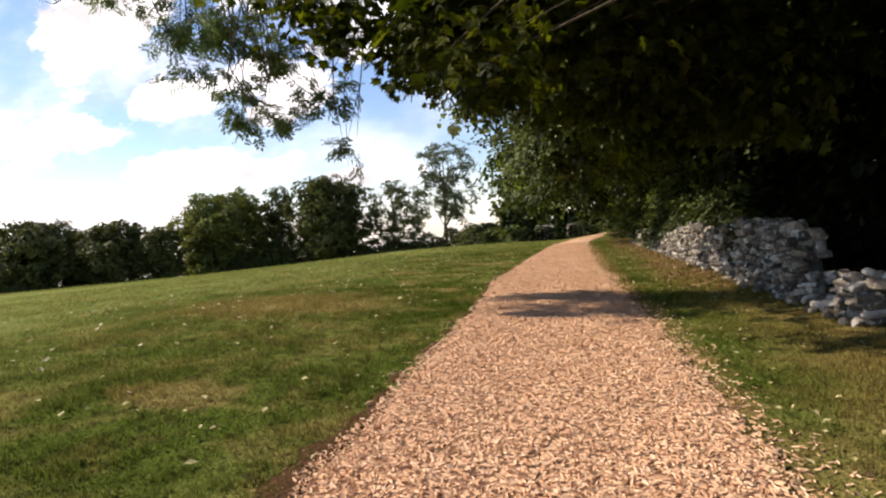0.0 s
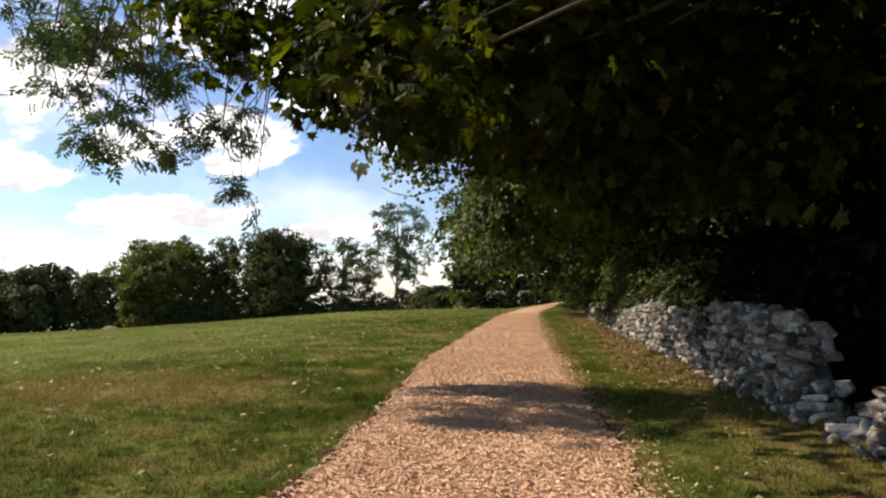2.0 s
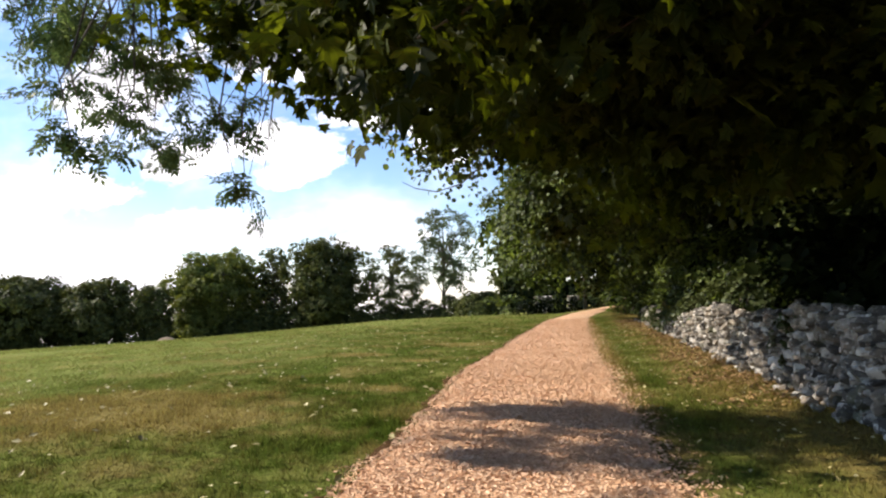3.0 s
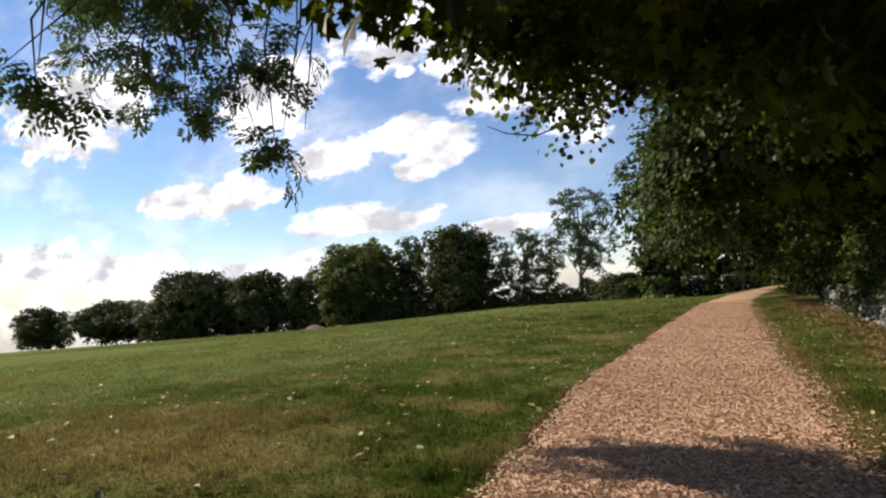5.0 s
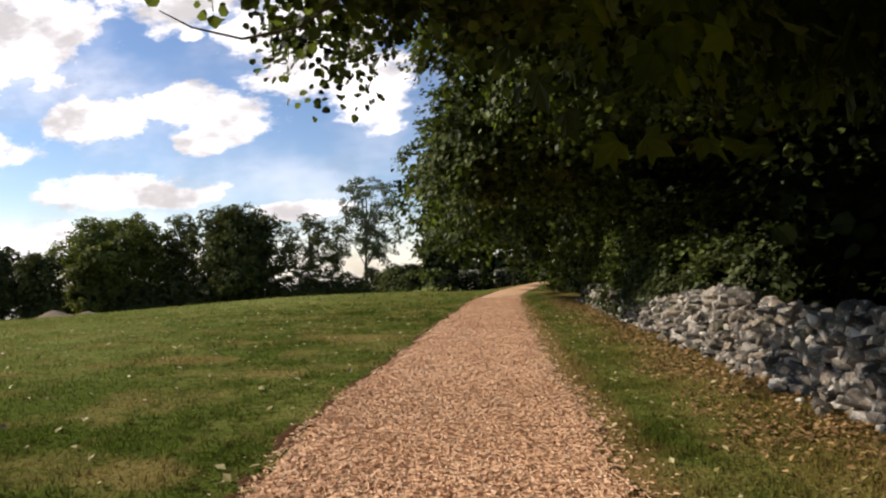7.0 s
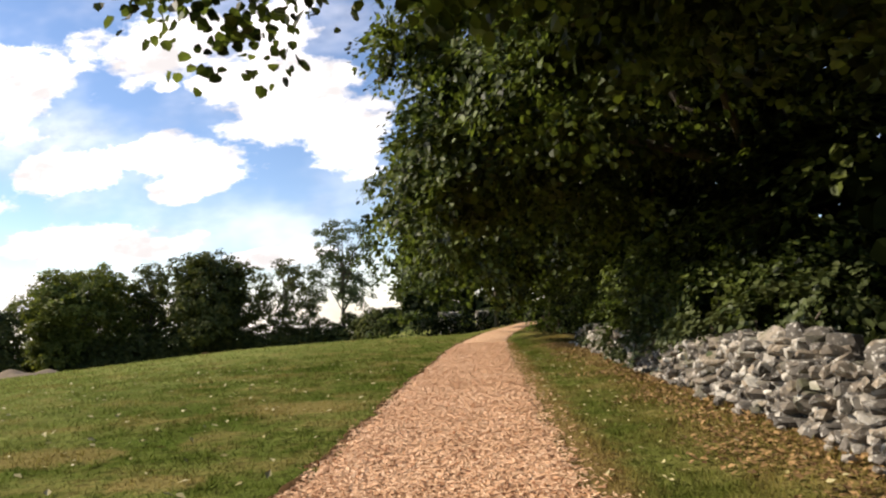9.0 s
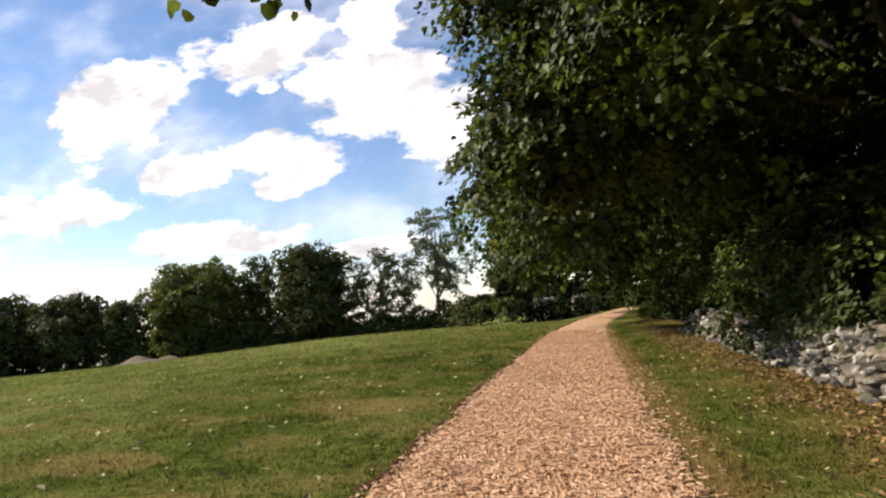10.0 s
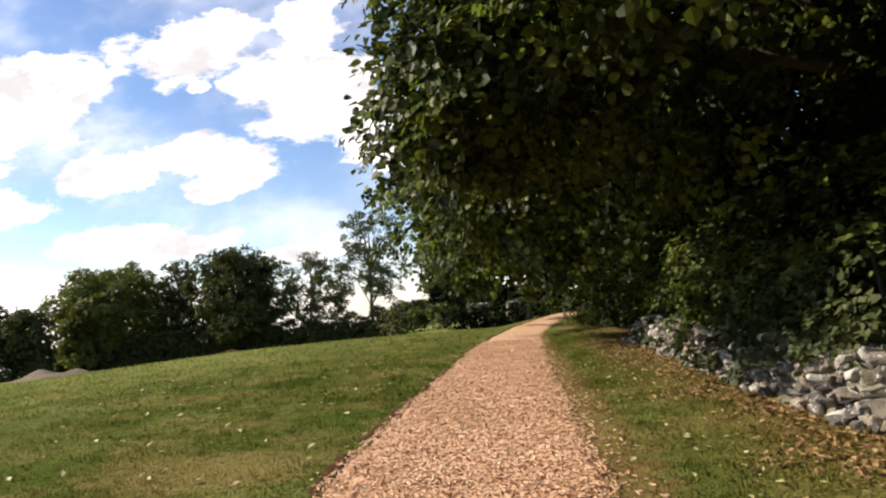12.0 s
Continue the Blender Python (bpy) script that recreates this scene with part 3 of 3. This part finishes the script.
def tree(name, base, top, lobes, leaf, mat, size, per_m2, label, category="tree", group="", trunk=.3, twigs=2, fill=.2, **kw):
    """Trunk, limbs to every lobe and a crown."""
    bx, by = base
    bz = float(height(bx, by))
    e = thing(name, (bx, by, bz), label, category, group)
    o = Vector((bx, by, bz))
    bm = bmesh.new()
    sway = [rng.normal(0, .12) for _ in range(8)]
    pts = [(sway[k] * k * .4, sway[k + 1] * k * .4, -.2 + (top - bz) * k / 6) for k in range(7)]
    tube(bm, pts, [trunk * (1.25, .95, .85, .72, .58, .42, .22)[k] for k in range(7)], 10)
    part("trunk", bm, BARK, e)
    for x, y, z, a, b, c, *_ in lobes:
        k = int(rng.integers(2, 5))
        s, g = Vector(pts[k]), Vector((x, y, z)) - o
        bm = bmesh.new()
        mid = s.lerp(g, .5) + Vector((0, 0, .12 * (g - s).length))
        thick = trunk * min(1, .12 + max(a, b) / 3.5)
        tube(bm, [s, mid, g], [thick * .45, thick * .28, thick * .1], 6)
        for _ in range(twigs):
            d = Vector((rng.normal(), rng.normal(), rng.normal())).normalized()
            t = g + Vector((d.x * a, d.y * b, d.z * c)) * .9
            tube(bm, [mid.lerp(g, .6), mid.lerp(t, .6) + Vector((0, 0, .1)), t], [thick * .16, thick * .09, thick * .03], 5)
        part("limb", bm, BARK, e)
    v, f = foliage(lobes, leaf, size, per_m2, **kw)
    if fill:
        inner = [(x, y, z, a * .86, b * .86, c * .86) for x, y, z, a, b, c, *_ in lobes if a * b > 2]
        v, f = join((v, f), foliage(inner, leaf, fill, 2.2 / fill ** 2, clump=fill, sprig=8, shell=.72, bough=.01))
    child("crown", mesh_np("crown", v - np.array([[bx, by, bz]]), f, mat), e)
    return e


ROW = "trees along the wall"
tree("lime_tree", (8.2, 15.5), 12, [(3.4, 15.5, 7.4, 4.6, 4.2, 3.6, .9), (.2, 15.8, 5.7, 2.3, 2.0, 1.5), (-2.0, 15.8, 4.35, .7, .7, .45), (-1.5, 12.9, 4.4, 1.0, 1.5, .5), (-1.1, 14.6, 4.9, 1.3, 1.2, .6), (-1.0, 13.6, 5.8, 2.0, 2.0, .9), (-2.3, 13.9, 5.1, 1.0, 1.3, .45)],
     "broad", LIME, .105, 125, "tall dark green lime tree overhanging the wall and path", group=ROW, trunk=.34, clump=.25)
lime = bpy.data.objects["lime_tree"]
bm = bmesh.new()
tube(bm, [(-8.9, -2.6, 4.1), (-9.25, -2.8, 3.4), (-9.55, -3.0, 3.08), (-9.9, -3.15, 2.95), (-10.2, -3.25, 3.0), (-10.4, -3.3, 3.1)], [.016, .013, .011, .009, .007, .004], 6)
part("twig", bm, BARK, lime, "bare hanging twig")
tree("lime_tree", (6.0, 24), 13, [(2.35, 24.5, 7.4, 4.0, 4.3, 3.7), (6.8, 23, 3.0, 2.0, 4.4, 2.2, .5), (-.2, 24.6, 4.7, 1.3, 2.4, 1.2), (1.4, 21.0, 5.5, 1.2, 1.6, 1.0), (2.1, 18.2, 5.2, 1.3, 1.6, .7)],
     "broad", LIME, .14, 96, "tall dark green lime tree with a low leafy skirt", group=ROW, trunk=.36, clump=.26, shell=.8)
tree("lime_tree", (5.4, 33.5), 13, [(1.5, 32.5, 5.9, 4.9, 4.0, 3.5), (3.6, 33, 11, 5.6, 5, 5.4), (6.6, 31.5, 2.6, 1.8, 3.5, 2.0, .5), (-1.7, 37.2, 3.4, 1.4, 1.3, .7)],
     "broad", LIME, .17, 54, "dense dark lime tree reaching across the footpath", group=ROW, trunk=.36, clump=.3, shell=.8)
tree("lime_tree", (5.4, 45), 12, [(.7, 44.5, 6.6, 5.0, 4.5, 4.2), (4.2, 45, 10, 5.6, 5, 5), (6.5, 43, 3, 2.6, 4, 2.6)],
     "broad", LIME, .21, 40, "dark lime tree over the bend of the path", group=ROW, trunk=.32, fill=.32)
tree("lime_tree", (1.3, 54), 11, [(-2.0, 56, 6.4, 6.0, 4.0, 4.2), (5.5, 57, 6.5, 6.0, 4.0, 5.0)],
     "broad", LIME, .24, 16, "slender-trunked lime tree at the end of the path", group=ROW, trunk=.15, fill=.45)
# The last two sycamore lobes hang above the view, added to shade the wall.
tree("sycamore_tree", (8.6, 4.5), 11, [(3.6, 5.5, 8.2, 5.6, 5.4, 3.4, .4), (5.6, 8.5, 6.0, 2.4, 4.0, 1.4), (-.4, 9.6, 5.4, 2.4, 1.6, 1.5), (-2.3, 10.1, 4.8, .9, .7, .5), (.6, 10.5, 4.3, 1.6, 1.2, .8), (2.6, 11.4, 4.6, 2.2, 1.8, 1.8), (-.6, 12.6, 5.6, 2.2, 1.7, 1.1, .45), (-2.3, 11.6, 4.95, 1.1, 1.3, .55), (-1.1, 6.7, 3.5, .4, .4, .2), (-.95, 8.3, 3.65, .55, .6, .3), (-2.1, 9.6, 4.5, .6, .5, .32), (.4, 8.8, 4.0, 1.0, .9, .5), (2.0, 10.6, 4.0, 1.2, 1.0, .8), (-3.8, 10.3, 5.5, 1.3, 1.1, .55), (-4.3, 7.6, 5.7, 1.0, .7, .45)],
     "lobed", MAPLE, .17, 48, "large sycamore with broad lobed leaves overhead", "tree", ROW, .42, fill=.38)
tree("sycamore_tree", (7, -7), 12, [(3.5, -6, 8, 6, 6, 4), (6, -6, 3, 2, 5, 2.6)],
     "lobed", MAPLE, .4, 7, "large sycamore behind the start of the walk", "tree", ROW, .42, fill=0)
# ash: a limb high over the path lets thin sprays hang in front of the sky
# The last three sprays are unseen, added to cast the shadow on the path.
SPRAYS = [(-4.1, 10.95, 2.95, .4, .4, .36), (-5.2, 9.3, 3.35, .5, .4, .3), (-4.5, 11.2, 4.0, .75, .6, .55), (-5.7, 11.3, 3.75, .6, .6, .35), (-6.5, 11.5, 4.35, .7, .6, .45),
          (-7.6, 11.6, 4.9, .7, .6, .45), (-5.4, 11.3, 5.0, .9, .8, .6), (-6.8, 11.4, 5.7, 1.1, .9, .7), (-3.9, 11.0, 5.2, .7, .7, .6), (-8.0, 11.8, 6.0, .8, .8, .6), (-4.9, 11.2, 6.2, 1.3, 1, .6), (-6.3, 10.3, 5.4, .8, .7, .5), (-8.9, 9.8, 6.8, 1.0, .9, .45), (-10, 10.3, 6.9, 1.1, .9, .4), (-9.2, 11.4, 6.7, .9, .7, .4)]
ash = thing("ash_tree", (7.2, 11, .08), "ash tree with feathery drooping sprays over the path", "tree", ROW)
bm = bmesh.new()
tube(bm, [(3, 0, -.2), (2.9, 0, 2), (2.8, .1, 4.5), (2.8, .2, 7.5), (3.1, .2, 11)], [.4, .34, .3, .24, .1], 10)
part("trunk", bm, BARK, ash)
bm = bmesh.new()
spine = [(2.8, .1, 5.2), (-3.5, .3, 7.8), (-7.2, .2, 9.2), (-10.6, .2, 9.2), (-13.5, .3, 8.7), (-15.6, .8, 7.8)]
tube(bm, spine, [.2, .17, .13, .09, .06, .02], 8)
part("limb", bm, BARK, ash)
for x, y, z, a, b, c in SPRAYS:
    bm = bmesh.new()
    g = Vector((x - 7.2, y - 11, z - .08))
    s = min((Vector(q) for q in spine[1:]), key=lambda q: (q.xy - g.xy).length)
    for _ in range(4):
        t = g + Vector((rng.normal(0, a * .5), rng.normal(0, b * .5), rng.normal(0, c * .5)))
        m1 = s.lerp(t, .45) + Vector((rng.normal(0, .45), rng.normal(0, .4), .35))
        m2 = s.lerp(t, .8) + Vector((rng.normal(0, .28), rng.normal(0, .28), -.15))
        tube(bm, [s, m1, m2, t], [.03, .02, .011, .004], 5)
    part("branch", bm, BARK, ash)
v, f = foliage(SPRAYS, "pinnate", .19, 40, clump=.085, sprig=9, droop=.3, shell=.1, flat=.6)
v2, f2 = foliage([(4.5, 11, 11, 5, 4, 3.5)], "pinnate", .4, 12, sprig=10)
child("crown", mesh_np("crown", np.vstack([v, v2]) - np.array([[7.2, 11, .08]]), np.vstack([f, f2 + len(v)]), ASH), ash)

# woodland behind the wall: deep, closed foliage, its shade put into the leaf colour
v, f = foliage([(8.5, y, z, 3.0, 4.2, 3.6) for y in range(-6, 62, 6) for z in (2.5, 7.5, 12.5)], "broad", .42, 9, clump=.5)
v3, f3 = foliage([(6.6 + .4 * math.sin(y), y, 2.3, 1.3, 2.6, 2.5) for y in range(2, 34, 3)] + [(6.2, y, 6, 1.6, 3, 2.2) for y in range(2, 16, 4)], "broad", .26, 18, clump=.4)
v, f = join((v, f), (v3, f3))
# Lobes at z 12.5 are unseen, added overhead to keep the wood dark.
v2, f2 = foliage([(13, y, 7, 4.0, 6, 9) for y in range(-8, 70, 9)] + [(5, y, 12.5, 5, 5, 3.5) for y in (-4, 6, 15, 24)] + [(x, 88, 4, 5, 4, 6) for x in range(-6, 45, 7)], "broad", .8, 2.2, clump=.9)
tagged(new("woodland", mesh_np("woodland", np.vstack([v, v2]), np.vstack([f, f2 + len(v)]), SHADE_LEAF)), "dense woodland foliage behind the stone wall, deep shade in its colour", "woodland", kind="stuff")


# undergrowth, ivy and bushes by the wall
def bush(name, at, lobes, mat, size, per_m2, label, shape="broad", category="bush", group="", **kw):
    e = thing(name, (*at, float(height(*at))), label, category, group)
    o = np.array([[*at, float(height(*at))]])
    for k, (x, y, z, a, b, c) in enumerate(lobes[:3]):
        bm = bmesh.new()
        g = Vector((x, y, z)) - Vector(o[0])
        tube(bm, [(g.x * .2, g.y * .2, -.1), (g.x * .5, g.y * .5, g.z * .5), g], [.05, .035, .012], 6)
        part("stem", bm, BARK, e)
    v, f = foliage(lobes, shape, size, per_m2, **kw)
    child("leaves", mesh_np("leaves", v - o, f, mat), e)
    return e


for y0, lift, out in ((20.2, 1.3, 4.6), (22.0, 1.5, 4.2), (24.4, 1.3, 4.1), (26.8, 1.2, 4.0), (29.2, 1.2, 4.0), (31.6, 1.1, 4.1)):
    bush("hedge_shrub", (out + .1, y0), [(out, y0, lift, .75, 1.5, .85), (out + .3, y0 + 1, lift + .8, .8, 1.3, .9), (out + .2, y0, .6, .4, 1.2, .6)], LIME, .10, 110, "dark leafy shrub growing behind the stone wall", group="shrubs behind the wall", clump=.2)
bush("ivy", (3.5, 22.6), [(3.32, 22.4, .82, .32, .8, .2), (3.24, 23.6, .5, .3, 1.0, .4), (3.26, 25.4, .45, .28, 1.2, .4), (3.4, 21.4, 1.0, .3, .6, .2), (3.5, 24.2, .85, .35, 1.0, .3)], IVY, .085, 230, "grey-green ivy trailing over the low stone wall", category="ivy", clump=.10)
bush("ivy", (3.5, 28), [(3.3, 27.2, .45, .26, 1.1, .34), (3.32, 29.2, .42, .26, 1.0, .32)], IVY, .085, 260, "grey-green ivy smothering the far end of the wall", category="ivy", clump=.10)
bush("bramble", (3.9, 19.8), [(3.75, 19.6, 1.15, .4, .9, .38), (3.6, 20.9, 1.05, .4, .8, .36), (4.1, 18.6, 1.3, .5, .9, .5)], IVY, .11, 90, "pale green bramble spilling over the top of the wall", category="bramble", clump=.15)
bush("ivy", (3.5, 13.2), [(3.2, 13.1, .78, .13, .28, .3), (3.3, 12.6, 1.15, .2, .35, .12)], IVY, .075, 300, "small clump of ivy clinging to the stones", category="ivy", clump=.07)
bush("holly_bush", (3.1, 38.4), [(2.95, 38.4, 1.1, .75, .8, 1.1), (3.3, 38.6, 2.4, .8, .8, .9), (4.3, 38.2, 1.4, 1.1, 1, 1.3)], LIME, .13, 90, "rounded dark green bush beside the path", clump=.16)

# far hedge, hedge at the bend and scrub
HEDGE = "hedge at the far edge of the field"
for k in range(22):
    x = -90 + k * 4.6
    y = 131 - .08 * abs(x + 40) + rng.normal(0, .6)
    z = float(height(x, y))
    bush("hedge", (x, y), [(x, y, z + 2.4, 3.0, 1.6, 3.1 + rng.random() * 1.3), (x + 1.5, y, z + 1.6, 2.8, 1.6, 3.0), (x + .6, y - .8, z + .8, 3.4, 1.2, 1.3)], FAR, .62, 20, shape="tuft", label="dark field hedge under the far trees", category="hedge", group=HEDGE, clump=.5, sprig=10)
for k in range(10):
    x, y = -131 + k * 4.6, 113 + rng.normal(0, .5)
    z = float(height(x, y))
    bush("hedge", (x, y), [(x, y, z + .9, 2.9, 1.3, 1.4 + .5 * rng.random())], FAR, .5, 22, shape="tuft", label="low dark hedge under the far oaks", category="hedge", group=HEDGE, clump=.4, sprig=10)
# Darker lime leaf colour here puts tree shade into the hedge.
for k in range(7):
    x, y = -9 + k * 3.4, 72 + rng.normal(0, .6)
    bush("hedge", (x, y), [(x, y, float(height(x, y)) + 1.1, 2.2, 1.2, 1.4 + .5 * rng.random())], LIME, .3, 14, "low leafy hedge beyond the bend", category="hedge", group="hedge beyond the bend", clump=.3, sprig=12)

# These shrubs take the leaf colour with deep shade painted in.
for k in range(5):
    x, y = -4.2 + k * 1.5, 64.5 + rng.normal(0, .3)
    bush("low_shrub", (x, y), [(x, y, float(height(x, y)) + .8, 1.1, .7, .85 + .25 * rng.random())], SHADE_LEAF, .2, 60, "low dark shrub before the far stone wall", group="shrubs beyond the bend", clump=.2, sprig=12)


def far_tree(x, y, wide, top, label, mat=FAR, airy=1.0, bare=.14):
    """A broad field tree: crown of many lobes between its clear stem and its top."""
    z0 = float(height(x, y))
    h = top - z0
    lobes = []
    n = 40 if airy == 1 else 30
    for k in range(n):
        a = k * 2.4 + rng.normal(0, .3)
        t = (k + .5) / n
        q = wide * .135 * (1 - .15 * t) * rng.uniform(.6, 1.35) * (1 if airy == 1 else .85)
        s = max(.05, 1 - abs((t - .42) / .62) ** 2.8) ** .4
        rr = max(0, wide / 2 * s - q) * (.3 + .8 * rng.random() ** .6)
        lobes.append((x + rr * math.cos(a), y + rr * math.sin(a), z0 + h * bare + (h * (1 - bare) - q * .9) * t + q * .1, q * 1.1, q * 1.1, q * .85))
    return tree("oak_tree" if mat is not PALE_ASH else "ash_tree", (x, y), z0 + h * .8, lobes, "tuft", mat, .62 if airy == 1 else .45, 8.5 if airy == 1 else 8.0, label, group="trees across the field",
                trunk=.018 * h, twigs=3, bough=3.2, clump=.5 if airy == 1 else .36, sprig=9, fill=0, flat=.5)


far_tree(-81, 131, 23.5, 12.6, "broad round oak with a sunlit yellow-green crown", OAK_LIT)
far_tree(-69.4, 136, 9.5, 12.9, "narrow dark tree between two broad oaks")
far_tree(-54.3, 132, 21, 14.7, "broad dark green oak in the field hedge")
far_tree(-39.6, 134, 16, 12.8, "thin-crowned oak with bare stem showing", airy=.7, bare=.3)
far_tree(-26.9, 132, 15.5, 20.2, "tall airy ash tree with sky showing through", PALE_ASH, .6, bare=.36)
far_tree(-114, 110, 28, 6.9, "dark rounded oak standing across the field")
far_tree(-97.1, 114, 17, 6.2, "dark oak with gaps in its crown", bare=.2)
far_tree(-85.6, 114, 10, 4.2, "small dark field tree beside two oaks")
far_tree(-144, 112, 21, .6, "small round tree at the low end of the field", bare=.3)
far_tree(-174, 112, 15, -.4, "round dark tree at the low end of the field", bare=.2)
far_tree(-18, 128, 12, 1.6, "low dark tree beside the tall ash", bare=.1)
far_tree(-6.5, 96, 11, 11, "dark tree at the edge of the wood", bare=.1)

# bunkers beyond the brow of the field; the second's dark face is painted shade
def bunker(x0, y0, wide, deep, rise, mat, label):
    bm = bmesh.new()
    bmesh.ops.create_grid(bm, x_segments=28, y_segments=12, size=1)
    for p in bm.verts:
        x, y = p.co.x * wide, p.co.y * deep
        r = math.hypot(p.co.x, p.co.y)
        p.co = (x, y, float(height(x + x0, y + y0)) - float(height(x0, y0)) + rise * max(0, 1 - r * r) * (.7 + .4 * math.sin(x * .9 + x0) * math.cos(y)) - .12 * r)
    me = bpy.data.meshes.new("sand_bunker")
    bm.to_mesh(me)
    bm.free()
    me.materials.append(mat)
    ob = tagged(new("sand_bunker", me), label, "bunker")
    ob.location = (x0, y0, float(height(x0, y0)))


bunker(-72, 103, 8, 2.6, 1.5, SAND, "low grey-brown sand bunker on the grass")
bunker(-42, 103, 7, 1.6, 1.3, SHADED_GROUND, "turf lip of a hollow in the field, shade painted dark")

# fallen leaves
LEAF = [(0, -.5, 0), (.32, -.05, .12), (0, .55, .05), (-.32, -.05, .12)]


def fallen(name, n, xs, ys, size, mat, label, pick=None):
    x, y = rng.uniform(*xs, n), rng.uniform(*ys, n)
    if pick is not None:
        k = rng.random(n) < pick(x, y)
        x, y = x[k], y[k]
    m = len(x)
    v, f = scatter(np.stack([x, y, height(x, y) + .03], 1), LEAF, [(0, 1, 2, 3)], (size * rng.uniform(.5, 1.3, m))[:, None],
                   np.stack([rng.normal(0, .35, m), rng.normal(0, .35, m), np.ones(m)], 1), rng.uniform(0, 6.3, m))
    tagged(new(name, mesh_np(name, v, f, mat)), label, "leaves", kind="stuff")


fallen("leaf_litter", 19000, (1.2, 3.25), (11.5, 32), .062, LITTER, "brown dead leaf litter at the foot of the wall", lambda x, y: smooth(1.6, 3.0, x + .5 * waves(x, y, 2, 3)) ** 1.6)
fallen("fallen_leaves", 800, (-10, -1.6), (3, 28), .085, PALE, "pale yellow fallen leaves scattered on the grass")
fallen("fallen_leaves", 700, (1.0, 3.2), (2, 30), .06, PALE, "pale yellow fallen leaves on the verge")

# stones of the stretch passed nearest, one by one
lift = Matrix.Translation((-3.4, -17, 0))
for me, m in near:
    ob = new("stone", me)
    ob.parent = wall
    ob.matrix_basis = lift @ m
